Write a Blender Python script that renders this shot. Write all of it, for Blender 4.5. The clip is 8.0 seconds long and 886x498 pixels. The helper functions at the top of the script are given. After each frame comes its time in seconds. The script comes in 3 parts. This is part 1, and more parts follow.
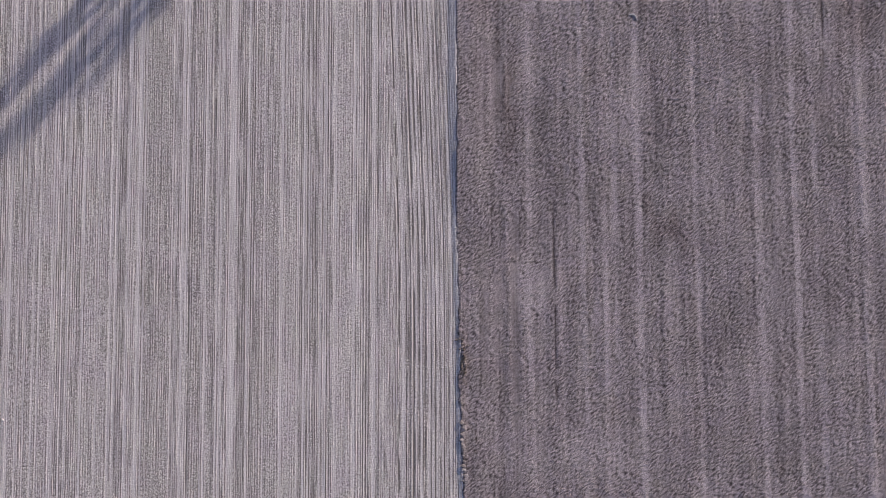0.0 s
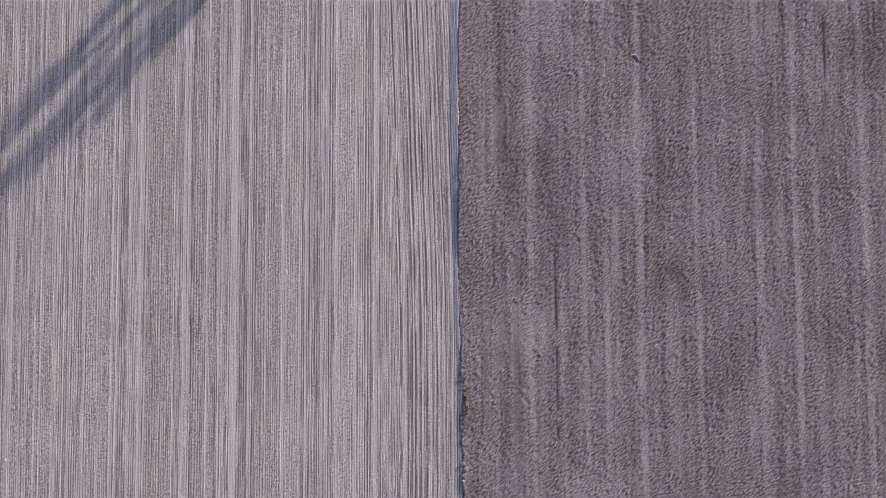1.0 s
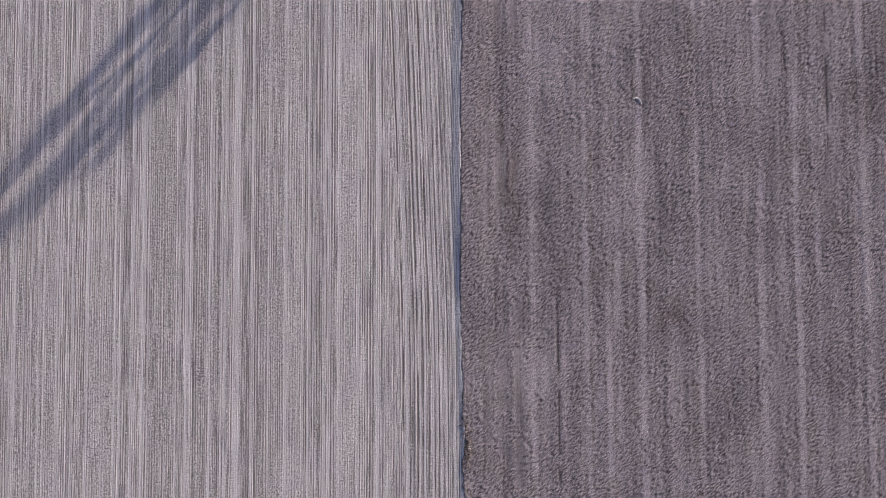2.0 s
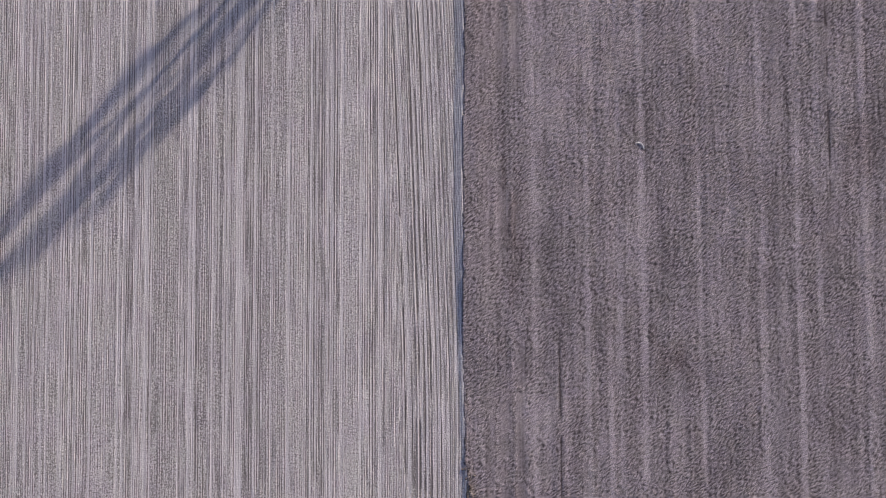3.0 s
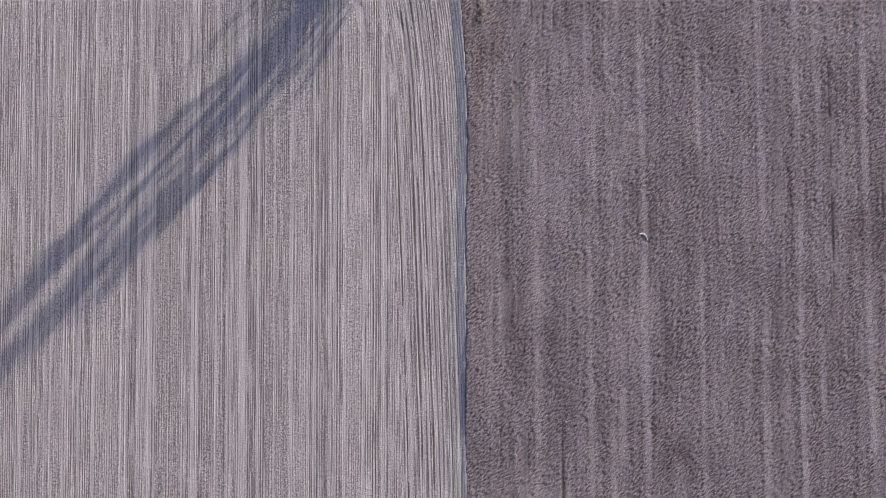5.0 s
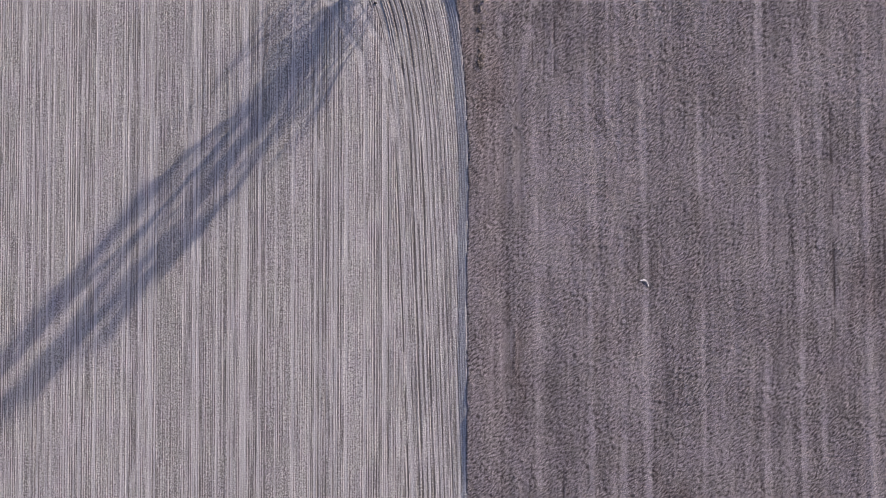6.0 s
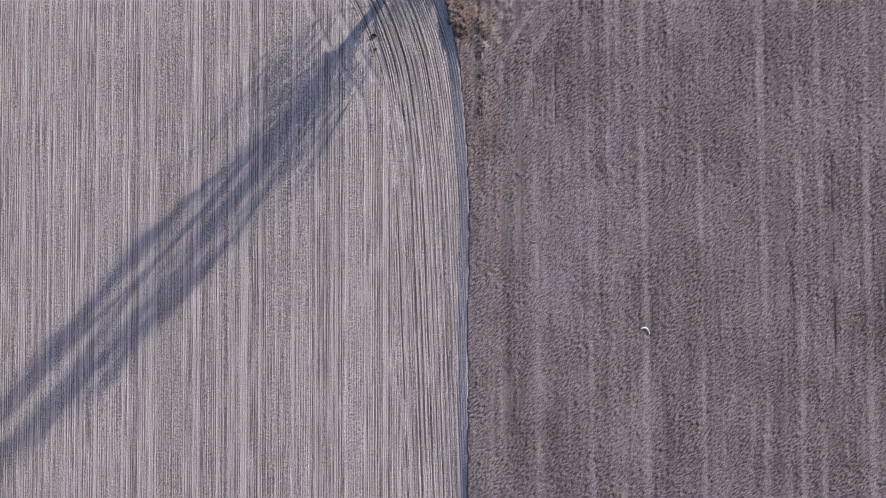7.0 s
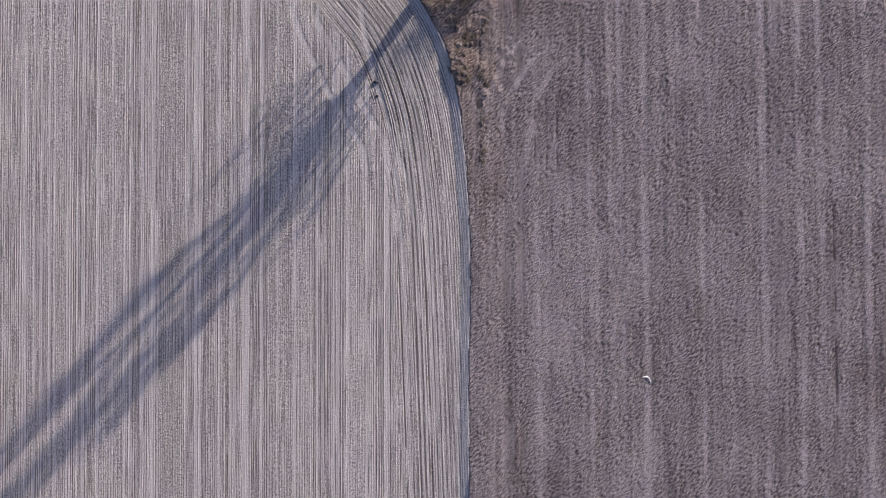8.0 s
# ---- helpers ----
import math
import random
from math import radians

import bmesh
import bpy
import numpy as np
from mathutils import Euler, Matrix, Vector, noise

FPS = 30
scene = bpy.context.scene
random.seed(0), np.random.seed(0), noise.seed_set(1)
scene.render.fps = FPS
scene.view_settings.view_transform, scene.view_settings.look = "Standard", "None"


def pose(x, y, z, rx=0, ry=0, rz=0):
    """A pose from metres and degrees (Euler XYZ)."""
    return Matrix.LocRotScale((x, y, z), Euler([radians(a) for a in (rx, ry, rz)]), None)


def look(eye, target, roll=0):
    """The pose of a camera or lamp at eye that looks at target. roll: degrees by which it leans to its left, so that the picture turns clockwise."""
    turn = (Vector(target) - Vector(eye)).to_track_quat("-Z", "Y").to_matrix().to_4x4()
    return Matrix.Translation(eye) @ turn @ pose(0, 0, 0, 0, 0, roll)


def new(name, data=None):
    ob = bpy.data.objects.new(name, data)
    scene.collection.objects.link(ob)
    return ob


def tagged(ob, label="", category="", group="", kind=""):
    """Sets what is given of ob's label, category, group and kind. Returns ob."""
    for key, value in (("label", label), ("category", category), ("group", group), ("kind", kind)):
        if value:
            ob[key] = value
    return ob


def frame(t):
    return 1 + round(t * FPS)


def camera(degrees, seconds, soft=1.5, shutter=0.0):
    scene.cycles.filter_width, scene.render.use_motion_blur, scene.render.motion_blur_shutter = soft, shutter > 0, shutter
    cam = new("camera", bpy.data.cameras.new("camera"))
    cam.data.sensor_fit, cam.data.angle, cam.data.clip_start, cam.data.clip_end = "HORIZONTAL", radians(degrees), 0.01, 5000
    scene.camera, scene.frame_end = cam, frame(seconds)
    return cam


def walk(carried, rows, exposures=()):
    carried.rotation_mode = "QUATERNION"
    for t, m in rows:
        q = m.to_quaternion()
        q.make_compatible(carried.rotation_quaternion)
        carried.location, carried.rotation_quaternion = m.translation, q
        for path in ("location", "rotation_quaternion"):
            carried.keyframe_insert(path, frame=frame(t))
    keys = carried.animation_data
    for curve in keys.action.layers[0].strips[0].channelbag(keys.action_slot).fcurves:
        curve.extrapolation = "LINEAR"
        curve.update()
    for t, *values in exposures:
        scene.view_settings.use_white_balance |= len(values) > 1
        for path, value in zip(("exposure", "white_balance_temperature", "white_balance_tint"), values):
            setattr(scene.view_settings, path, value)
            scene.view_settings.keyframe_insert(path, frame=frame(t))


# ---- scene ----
cam = camera(76.5, 8.0, soft=0.55)
# seconds, eye x y z, tilt forward, tilt sideways, turn (degrees from straight down)
PATH = [
    (0.0, 0.786, -1.116, 32.268, 2.152, 1.621, 0.0),
    (0.5, 0.743, 0.117, 32.32, 2.0, 1.614, 0.0),
    (1.0, 0.686, 1.392, 32.367, 1.869, 1.606, 0.0),
    (1.5, 0.62, 2.695, 32.411, 1.758, 1.598, 0.0),
    (2.0, 0.55, 4.014, 32.451, 1.662, 1.589, 0.0),
    (2.5, 0.479, 5.343, 32.486, 1.579, 1.58, 0.0),
    (3.0, 0.412, 6.677, 32.518, 1.504, 1.57, 0.0),
    (3.5, 0.35, 8.015, 32.545, 1.435, 1.56, 0.0),
    (4.0, 0.295, 9.357, 32.569, 1.368, 1.55, 0.0),
    (4.5, 0.248, 10.705, 32.589, 1.3, 1.539, 0.0),
    (5.0, 0.207, 12.063, 32.604, 1.228, 1.527, 0.0),
    (5.5, 0.173, 13.436, 32.616, 1.147, 1.516, 0.0),
    (6.0, 0.142, 14.827, 32.623, 1.055, 1.503, 0.0),
    (6.5, 0.113, 16.242, 32.627, 0.948, 1.49, 0.0),
    (7.0, 0.08, 17.685, 32.627, 0.823, 1.477, 0.0),
    (7.5, 0.039, 19.16, 32.622, 0.677, 1.463, 0.0),
    (8.0, -0.015, 20.666, 32.614, 0.505, 1.449, 0.0),
]
EXPOSURE, KELVIN, TINT = -0.14, 6490, 33
walk(cam, [(t, pose(*rest)) for t, *rest in PATH], [(0.0, EXPOSURE, KELVIN, TINT), (8.0, EXPOSURE, KELVIN, TINT)])

# ---- sky and sun: a low winter sun that throws the long shadow of the corner tree ----
SUN_EL, AX, AY = radians(20), 0.662, 0.75
SUN_AZ = math.atan2(AX, AY)
world = bpy.data.worlds.new("world")
scene.world = world
world.use_nodes = True
wn = world.node_tree.nodes
sky = wn.new("ShaderNodeTexSky")
sky.sky_type, sky.sun_disc = "NISHITA", False
sky.sun_elevation, sky.sun_rotation = SUN_EL, SUN_AZ
sky.ozone_density, sky.dust_density = 3.2, 2.5
world.node_tree.links.new(sky.outputs[0], wn["Background"].inputs[0])
wn["Background"].inputs[1].default_value = 0.15
sun = new("sun", bpy.data.lights.new("sun", "SUN"))
sun.data.energy, sun.data.angle, sun.data.color = 4.4, radians(0.53), (1.0, 0.985, 0.79)
sun.matrix_world = look((60 * AX, 60 * AY, 60 * math.tan(SUN_EL)), (0, 0, 0))


# ---- materials ----
class Nodes:
    """Short way to write node trees."""

    def __init__(self, name, rough=0.95, spec=0.15):
        self.mat = bpy.data.materials.new(name)
        self.mat.use_nodes = True
        self.tree = self.mat.node_tree
        self.out = self.tree.nodes["Principled BSDF"]
        self.out.inputs["Roughness"].default_value = rough
        self.out.inputs["Specular IOR Level"].default_value = spec

    def put(self, socket, value):
        if isinstance(value, bpy.types.NodeSocket):
            self.tree.links.new(value, socket)
        else:
            socket.default_value = value

    def attr(self, name):
        n = self.tree.nodes.new("ShaderNodeAttribute")
        n.attribute_name = name
        return n.outputs["Fac"]

    def math(self, op, a, b=0.0, clamp=False):
        n = self.tree.nodes.new("ShaderNodeMath")
        n.operation, n.use_clamp = op, clamp
        self.put(n.inputs[0], a)
        self.put(n.inputs[1], b)
        return n.outputs[0]

    def xyz(self, x, y, z=0.0):
        n = self.tree.nodes.new("ShaderNodeCombineXYZ")
        for s, v in zip(n.inputs, (x, y, z)):
            self.put(s, v)
        return n.outputs[0]

    def where(self):
        return self.tree.nodes.new("ShaderNodeTexCoord").outputs["Object"]

    def noise(self, at, scale, detail=3.0, rough=0.6):
        n = self.tree.nodes.new("ShaderNodeTexNoise")
        self.put(n.inputs["Vector"], at)
        n.inputs["Scale"].default_value, n.inputs["Detail"].default_value, n.inputs["Roughness"].default_value = scale, detail, rough
        return n.outputs["Fac"]

    def span(self, v, lo, hi, a=0.0, b=1.0):
        n = self.tree.nodes.new("ShaderNodeMapRange")
        self.put(n.inputs[0], v)
        for i, x in enumerate((lo, hi, a, b)):
            n.inputs[i + 1].default_value = x
        return n.outputs[0]

    def mix(self, f, a, b):
        n = self.tree.nodes.new("ShaderNodeMix")
        n.data_type = "RGBA"
        self.put(n.inputs[0], f)
        self.put(n.inputs[6], a if isinstance(a, bpy.types.NodeSocket) else (*a, 1))
        self.put(n.inputs[7], b if isinstance(b, bpy.types.NodeSocket) else (*b, 1))
        return n.outputs[2]

    def island(self):
        return self.tree.nodes.new("ShaderNodeNewGeometry").outputs["Random Per Island"]

    def random(self):
        return self.tree.nodes.new("ShaderNodeObjectInfo").outputs["Random"]

    def bump(self, height, strength, distance):
        n = self.tree.nodes.new("ShaderNodeBump")
        n.inputs["Strength"].default_value, n.inputs["Distance"].default_value = strength, distance
        self.put(n.inputs["Height"], height)
        self.put(self.out.inputs["Normal"], n.outputs[0])

    def done(self, colour):
        self.put(self.out.inputs["Base Color"], colour)
        return self.mat


def tilled_material():
    n = Nodes("tilled_soil")
    row, along, tone, crumbled, packed, slot, at = n.attr("row"), n.attr("along"), n.attr("tone"), n.attr("crumbled"), n.attr("packed"), n.attr("slot"), n.where()
    fine = n.noise(n.xyz(n.math("MULTIPLY", row, 21.0), n.math("MULTIPLY", along, 0.3)), 1.0, 1.0)
    drill = n.noise(n.xyz(n.math("MULTIPLY", row, 8.0), n.math("MULTIPLY", along, 0.16), 3.0), 1.0, 1.0)
    patch = n.noise(at, 0.35, 4.0)
    grain = n.noise(at, 10.0, 3.0, 0.7)
    wander = n.math("MULTIPLY", n.noise(n.xyz(n.math("MULTIPLY", row, 1.3), n.math("MULTIPLY", along, 0.02), 5.0), 1.0, 1.0), 14.0)
    comb = n.math("SINE", n.math("ADD", n.math("MULTIPLY", row, 44.5), wander))
    comb = n.math("MULTIPLY", comb, n.span(n.noise(n.xyz(n.math("MULTIPLY", row, 2.5), n.math("MULTIPLY", along, 0.2), 9.0), 1.0, 2.0), 0.36, 0.58, 0.08, 0.72))
    lines = n.math("ADD", n.math("MULTIPLY", n.math("SUBTRACT", fine, 0.5), 3.4), n.math("MULTIPLY", n.math("SUBTRACT", drill, 0.5), 0.4))
    lines = n.math("ADD", lines, comb)
    lines = n.math("MULTIPLY", lines, n.span(crumbled, 0.0, 1.0, 1.0, 0.45))
    light = n.math("ADD", n.math("ADD", tone, lines), n.math("MULTIPLY", n.math("SUBTRACT", grain, 0.5), n.span(crumbled, 0.0, 1.0, 3.4, 4.2)), True)
    c = n.mix(light, (0.165, 0.147, 0.132), (0.665, 0.63, 0.58))
    c = n.mix(n.span(patch, 0.4, 0.7, 0.0, 0.25), c, (0.40, 0.355, 0.33))
    blot = n.noise(at, 0.5, 3.0)
    c = n.mix(n.span(blot, 0.48, 0.66, 0.0, 0.5), c, n.mix(light, (0.20, 0.19, 0.16), (0.60, 0.585, 0.50)))
    c = n.mix(n.span(blot, 0.5, 0.34, 0.0, 0.4), c, n.mix(light, (0.19, 0.165, 0.165), (0.58, 0.515, 0.535)))
    c = n.mix(n.math("MULTIPLY", packed, 0.75), c, n.mix(n.span(grain, 0.3, 0.7), (0.54, 0.51, 0.475), (0.71, 0.675, 0.635)))
    # bare dark soil and furrow shade, both put into the slot colour
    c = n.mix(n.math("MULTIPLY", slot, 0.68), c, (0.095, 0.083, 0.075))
    n.bump(n.math("ADD", n.noise(at, 15.0, 3.0, 0.7), n.math("MULTIPLY", fine, 0.6)), 0.9, 0.045)
    return n.done(c)


def fallow_material():
    n = Nodes("fallow_soil")
    row, along, packed, margin, at = n.attr("row"), n.attr("along"), n.attr("packed"), n.attr("margin"), n.where()
    dry, damp = n.attr("dry"), n.attr("damp")

    def swing(value, amount):
        return n.math("MULTIPLY", n.math("SUBTRACT", value, 0.5), amount)

    streak = n.noise(n.xyz(n.math("MULTIPLY", row, 2.4), n.math("MULTIPLY", along, 0.09)), 1.0, 3.0, 0.6)
    thread = n.noise(n.xyz(n.math("MULTIPLY", row, 9.0), n.math("MULTIPLY", along, 0.16), 2.0), 1.0, 2.0)
    patch = n.noise(at, 0.22, 4.0, 0.55)
    warm = n.noise(at, 0.4, 3.0, 0.6)
    blot = n.noise(at, 0.7, 2.0)
    rough = n.noise(n.xyz(n.math("MULTIPLY", row, 1.1), n.math("MULTIPLY", along, 0.5), 6.0), 1.0, 2.0)
    # flattened stubble, all combed one way, its fine shade put into the colour
    lie = n.math("ADD", n.math("MULTIPLY", row, 0.78), n.math("MULTIPLY", along, 0.63))
    cross = n.math("SUBTRACT", n.math("MULTIPLY", along, 0.78), n.math("MULTIPLY", row, 0.63))
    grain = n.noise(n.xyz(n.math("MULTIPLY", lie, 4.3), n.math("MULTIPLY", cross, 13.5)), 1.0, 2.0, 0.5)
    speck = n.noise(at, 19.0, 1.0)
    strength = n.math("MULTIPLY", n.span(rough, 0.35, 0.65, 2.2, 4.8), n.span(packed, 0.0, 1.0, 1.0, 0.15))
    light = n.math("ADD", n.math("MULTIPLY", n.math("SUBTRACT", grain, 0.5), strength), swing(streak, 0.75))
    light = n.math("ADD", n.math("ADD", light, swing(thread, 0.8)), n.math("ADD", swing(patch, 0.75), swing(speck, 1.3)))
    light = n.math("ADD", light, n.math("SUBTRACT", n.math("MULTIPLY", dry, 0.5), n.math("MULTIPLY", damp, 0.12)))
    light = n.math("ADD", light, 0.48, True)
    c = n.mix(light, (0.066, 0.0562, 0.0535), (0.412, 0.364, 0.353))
    c = n.mix(n.span(warm, 0.5, 0.7, 0.0, 0.25), c, n.mix(light, (0.067, 0.049, 0.0424), (0.376, 0.294, 0.263)))
    c = n.mix(n.span(blot, 0.5, 0.7, 0.0, 0.3), c, n.mix(light, (0.067, 0.0608, 0.0505), (0.376, 0.348, 0.293)))
    c = n.mix(n.span(blot, 0.5, 0.32, 0.0, 0.3), c, n.mix(light, (0.0711, 0.0588, 0.0646), (0.376, 0.319, 0.353)))
    c = n.mix(n.math("MULTIPLY", margin, 0.9), c, n.mix(light, (0.0761, 0.0568, 0.0454), (0.436, 0.353, 0.293)))
    c = n.mix(n.math("MULTIPLY", damp, 0.5), c, n.mix(light, (0.0558, 0.0431, 0.0384), (0.304, 0.24, 0.217)))
    c = n.mix(n.math("MULTIPLY", n.attr("slot"), 0.95), c, (0.066, 0.0539, 0.0505))
    n.bump(n.math("MULTIPLY", n.math("ADD", n.math("SUBTRACT", grain, 0.5), swing(n.noise(at, 12.0, 3.0, 0.7), 0.5)), n.span(packed, 0.0, 1.0, 1.0, 0.2)), 0.9, 0.07)
    return n.done(c)


def lump_material(name, dark, pale, straw, by_object=False):
    n = Nodes(name)
    r = n.random() if by_object else n.island()
    grain = n.noise(n.where(), 24.0, 3.0, 0.7)
    c = n.mix(r, dark, pale)
    c = n.mix(n.span(r, 0.82, 0.9), c, straw)
    c = n.mix(n.span(grain, 0.4, 0.75, 0.0, 0.4), c, pale)
    n.bump(grain, 0.6, 0.03)
    return n.done(c)


def bark_material():
    n = Nodes("bark")
    at = n.where()
    rid = n.noise(n.xyz(n.attr("row"), n.attr("along")), 6.0, 4.0)
    c = n.mix(n.span(rid, 0.3, 0.7), (0.07, 0.055, 0.045), (0.19, 0.165, 0.14))
    c = n.mix(n.span(n.noise(at, 2.0, 3.0), 0.55, 0.7, 0.0, 0.5), c, (0.13, 0.14, 0.10))
    n.bump(n.noise(at, 15.0, 4.0), 0.7, 0.03)
    return n.done(c)


def plain_material(name, a, b, scale, rough):
    n = Nodes(name, rough, 0.4)
    g = n.noise(n.where(), scale, 4.0)
    n.bump(g, 0.3, 0.01)
    return n.done(n.mix(n.span(g, 0.35, 0.7), a, b))


TILLED, FALLOW = tilled_material(), fallow_material()
CRUMB = lump_material("crumb_soil", (0.27, 0.25, 0.23), (0.61, 0.58, 0.54), (0.74, 0.70, 0.62))
TUFT = lump_material("stubble_tuft", (0.15, 0.13, 0.12), (0.36, 0.325, 0.30), (0.46, 0.42, 0.38))
WEED = lump_material("dry_weed", (0.15, 0.125, 0.09), (0.33, 0.275, 0.205), (0.22, 0.21, 0.13))
LUMP = lump_material("weathered_lump", (0.16, 0.135, 0.12), (0.36, 0.32, 0.29), (0.42, 0.38, 0.34))
ROUGHWEED = lump_material("dead_tuft", (0.05, 0.042, 0.037), (0.12, 0.10, 0.088), (0.17, 0.145, 0.12))
CLOD = lump_material("soil_clod", (0.10, 0.08, 0.066), (0.27, 0.225, 0.19), (0.36, 0.31, 0.27), True)
PALECLOD = lump_material("dry_clod", (0.22, 0.19, 0.17), (0.40, 0.36, 0.33), (0.46, 0.42, 0.38), True)
BARK = bark_material()
WHITE = plain_material("white_plastic", (0.72, 0.71, 0.68), (0.86, 0.85, 0.83), 9.0, 0.45)
DARKSTONE = plain_material("dark_stone", (0.025, 0.024, 0.024), (0.07, 0.065, 0.06), 14.0, 0.8)
PALESTONE = plain_material("pale_stone", (0.50, 0.47, 0.43), (0.70, 0.67, 0.62), 12.0, 0.8)

# ---- shape of the land ----
X0, X1, Y0, Y1 = -31.0, 30.0, -19.0, 39.0
BANK = 0.09  # the fallow field lies this much higher
EDGE_Y = [-39.1, -18.7, -14.0, -10.8, -8.3, -5.7, -2.4, 1.5, 8.1, 14.7, 19.1, 22.4, 25.6, 27.6, 29.6, 31.2, 32.4, 33.5, 34.7, 35.5, 39.2, 60.9]
EDGE_X = [1.08, 0.99, 0.94, 0.83, 0.75, 0.83, 0.68, 0.58, 0.6, 0.57, 0.68, 0.62, 0.42, 0.24, -0.01, -0.34, -0.67, -1.16, -1.82, -2.32, -4.76, -21.54]
# the outermost drill row of the headland, which the others run beside
ROW_Y = [-60, -5, -1, 2.35, 6.6, 10.5, 14.1, 18.4, 22.9, 24.9, 27.2, 29.2, 30.9, 32.5, 34.2, 35.5, 40, 60]
ROW_X = [1.12, 1.1, 1.08, 1.0, 0.83, 0.7, 0.57, 0.4, 0.18, -0.03, -0.31, -0.64, -1.14, -1.7, -2.46, -3.3, -6.9, -24.0]


def smooth(a, b, v):
    v = np.clip((v - a) / (b - a), 0, 1)
    return v * v * (3 - 2 * v)


def lattice(seed, n=256):
    return np.random.default_rng(seed).random((n, n))


def vnoise(x, y, size, seed):
    """Smooth value noise, 0 to 1, with cells of that size."""
    g = lattice(seed)
    u, v = np.asarray(x) / size + 700.0, np.asarray(y) / size + 700.0
    i, j = np.floor(u).astype(int), np.floor(v).astype(int)
    a, b = u - i, v - j
    a, b = a * a * (3 - 2 * a), b * b * (3 - 2 * b)
    i0, i1, j0, j1 = i % 256, (i + 1) % 256, j % 256, (j + 1) % 256
    return (g[i0, j0] * (1 - a) + g[i1, j0] * a) * (1 - b) + (g[i0, j1] * (1 - a) + g[i1, j1] * a) * b


def line_noise(u, size, seed):
    return vnoise(u, np.zeros_like(u), size, seed)


_fy = np.linspace(-40, 60, 1001)
_fx = np.interp(_fy, EDGE_Y, EDGE_X)
_fx = np.convolve(np.pad(_fx, 8, mode="edge"), np.hanning(17) / np.hanning(17).sum(), "valid")
_rx = np.interp(_fy, ROW_Y, ROW_X)
_rx = np.convolve(np.pad(_rx, 20, mode="edge"), np.hanning(41) / np.hanning(41).sum(), "valid")
_rs = np.gradient(_rx, _fy)


def edge(y):
    return np.interp(y, _fy, _fx)


def lip_width(y):
    """Width of the shaded slope that climbs from the tilled rows to the fallow field."""
    return 0.2 + 0.26 * smooth(0.0, 9.0, y) + 0.09 * smooth(18.0, 24.0, y)


def ragged(x, y):
    """The field's edge with its uneven lip."""
    return edge(y) + (0.10 + 0.12 * (1 - smooth(-5.5, -3.5, y))) * (vnoise(x, y, 0.9, 3) - 0.5) + (0.06 + 0.08 * (1 - smooth(-5.5, -3.5, y))) * (vnoise(x, y, 0.25, 4) - 0.5)


def inland(x, y):
    """Distance from the headland's outermost row into the tilled field."""
    x, y = np.asarray(x, float), np.asarray(y, float)
    foot, d = y.copy(), np.interp(y, _fy, _rx) - x
    near = np.clip(d, -2.0, 9.0)
    for _ in range(5):
        slope = np.interp(foot, _fy, _rs)
        norm = np.sqrt(1 + slope ** 2)
        near = np.clip((np.interp(foot, _fy, _rx) - x) * norm, -2.0, 9.0)
        foot = 0.5 * foot + 0.5 * (y - near * slope / norm)
    return np.where(d > 8, d, near)


# the straight rows: smooth pale lanes and dark slots, centre and half width
LANES = [(-25.83, 0.033), (-25.7, 0.033), (-25.54, 0.074), (-25.02, 0.049), (-24.58, 0.049), (-24.1, 0.066), (-23.77, 0.049), (-23.02, 0.049), (-22.85, 0.033),
         (-22.42, 0.041), (-22.11, 0.066), (-21.2, 0.066), (-20.3, 0.041), (-19.56, 0.049), (-19.24, 0.066), (-18.57, 0.082), (-17.93, 0.107), (-17.61, 0.049),
         (-15.94, 0.049), (-15.74, 0.033), (-15.34, 0.082), (-15.1, 0.058), (-14.15, 0.033), (-13.95, 0.066), (-13.25, 0.049), (-13.05, 0.041), (-12.39, 0.197),
         (-11.46, 0.066), (-10.5, 0.049), (-9.5, 0.082), (-8.52, 0.033), (-8.18, 0.066), (-7.87, 0.033), (-7.21, 0.049), (-6.98, 0.082), (-6.36, 0.082),
         (-5.28, 0.066), (-4.13, 0.115)]
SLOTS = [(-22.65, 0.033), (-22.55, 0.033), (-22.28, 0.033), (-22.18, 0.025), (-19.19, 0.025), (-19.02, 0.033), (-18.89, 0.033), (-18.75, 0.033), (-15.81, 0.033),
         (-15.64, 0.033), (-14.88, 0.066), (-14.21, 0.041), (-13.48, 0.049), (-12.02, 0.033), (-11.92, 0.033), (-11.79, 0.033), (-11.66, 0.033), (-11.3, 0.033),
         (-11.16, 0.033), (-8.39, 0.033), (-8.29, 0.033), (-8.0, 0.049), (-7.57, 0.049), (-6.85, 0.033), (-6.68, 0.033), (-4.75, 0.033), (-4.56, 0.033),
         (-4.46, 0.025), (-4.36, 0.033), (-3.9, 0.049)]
# bands where the rows are broken to crumbs, and bands of duller or brighter soil
CRUMBLED = [(-25.26, 0.21), (-23.77, 0.75), (-20.37, 0.71), (-16.8, 0.76), (-14.5, 0.28), (-13.6, 0.28), (-10.3, 0.72), (-8.98, 0.42), (-5.95, 0.5)]
DULL = [(-24.9, 1.3), (-21.71, 0.37), (-16.8, 0.76), (-14.5, 0.28), (-13.52, 0.2), (-11.59, 0.43), (-10.38, 0.64), (-7.75, 0.31)]
BRIGHT = [(-18.23, 0.42), (-12.37, 0.28), (-9.13, 0.45), (-5.67, 0.85), (-3.51, 0.78)]
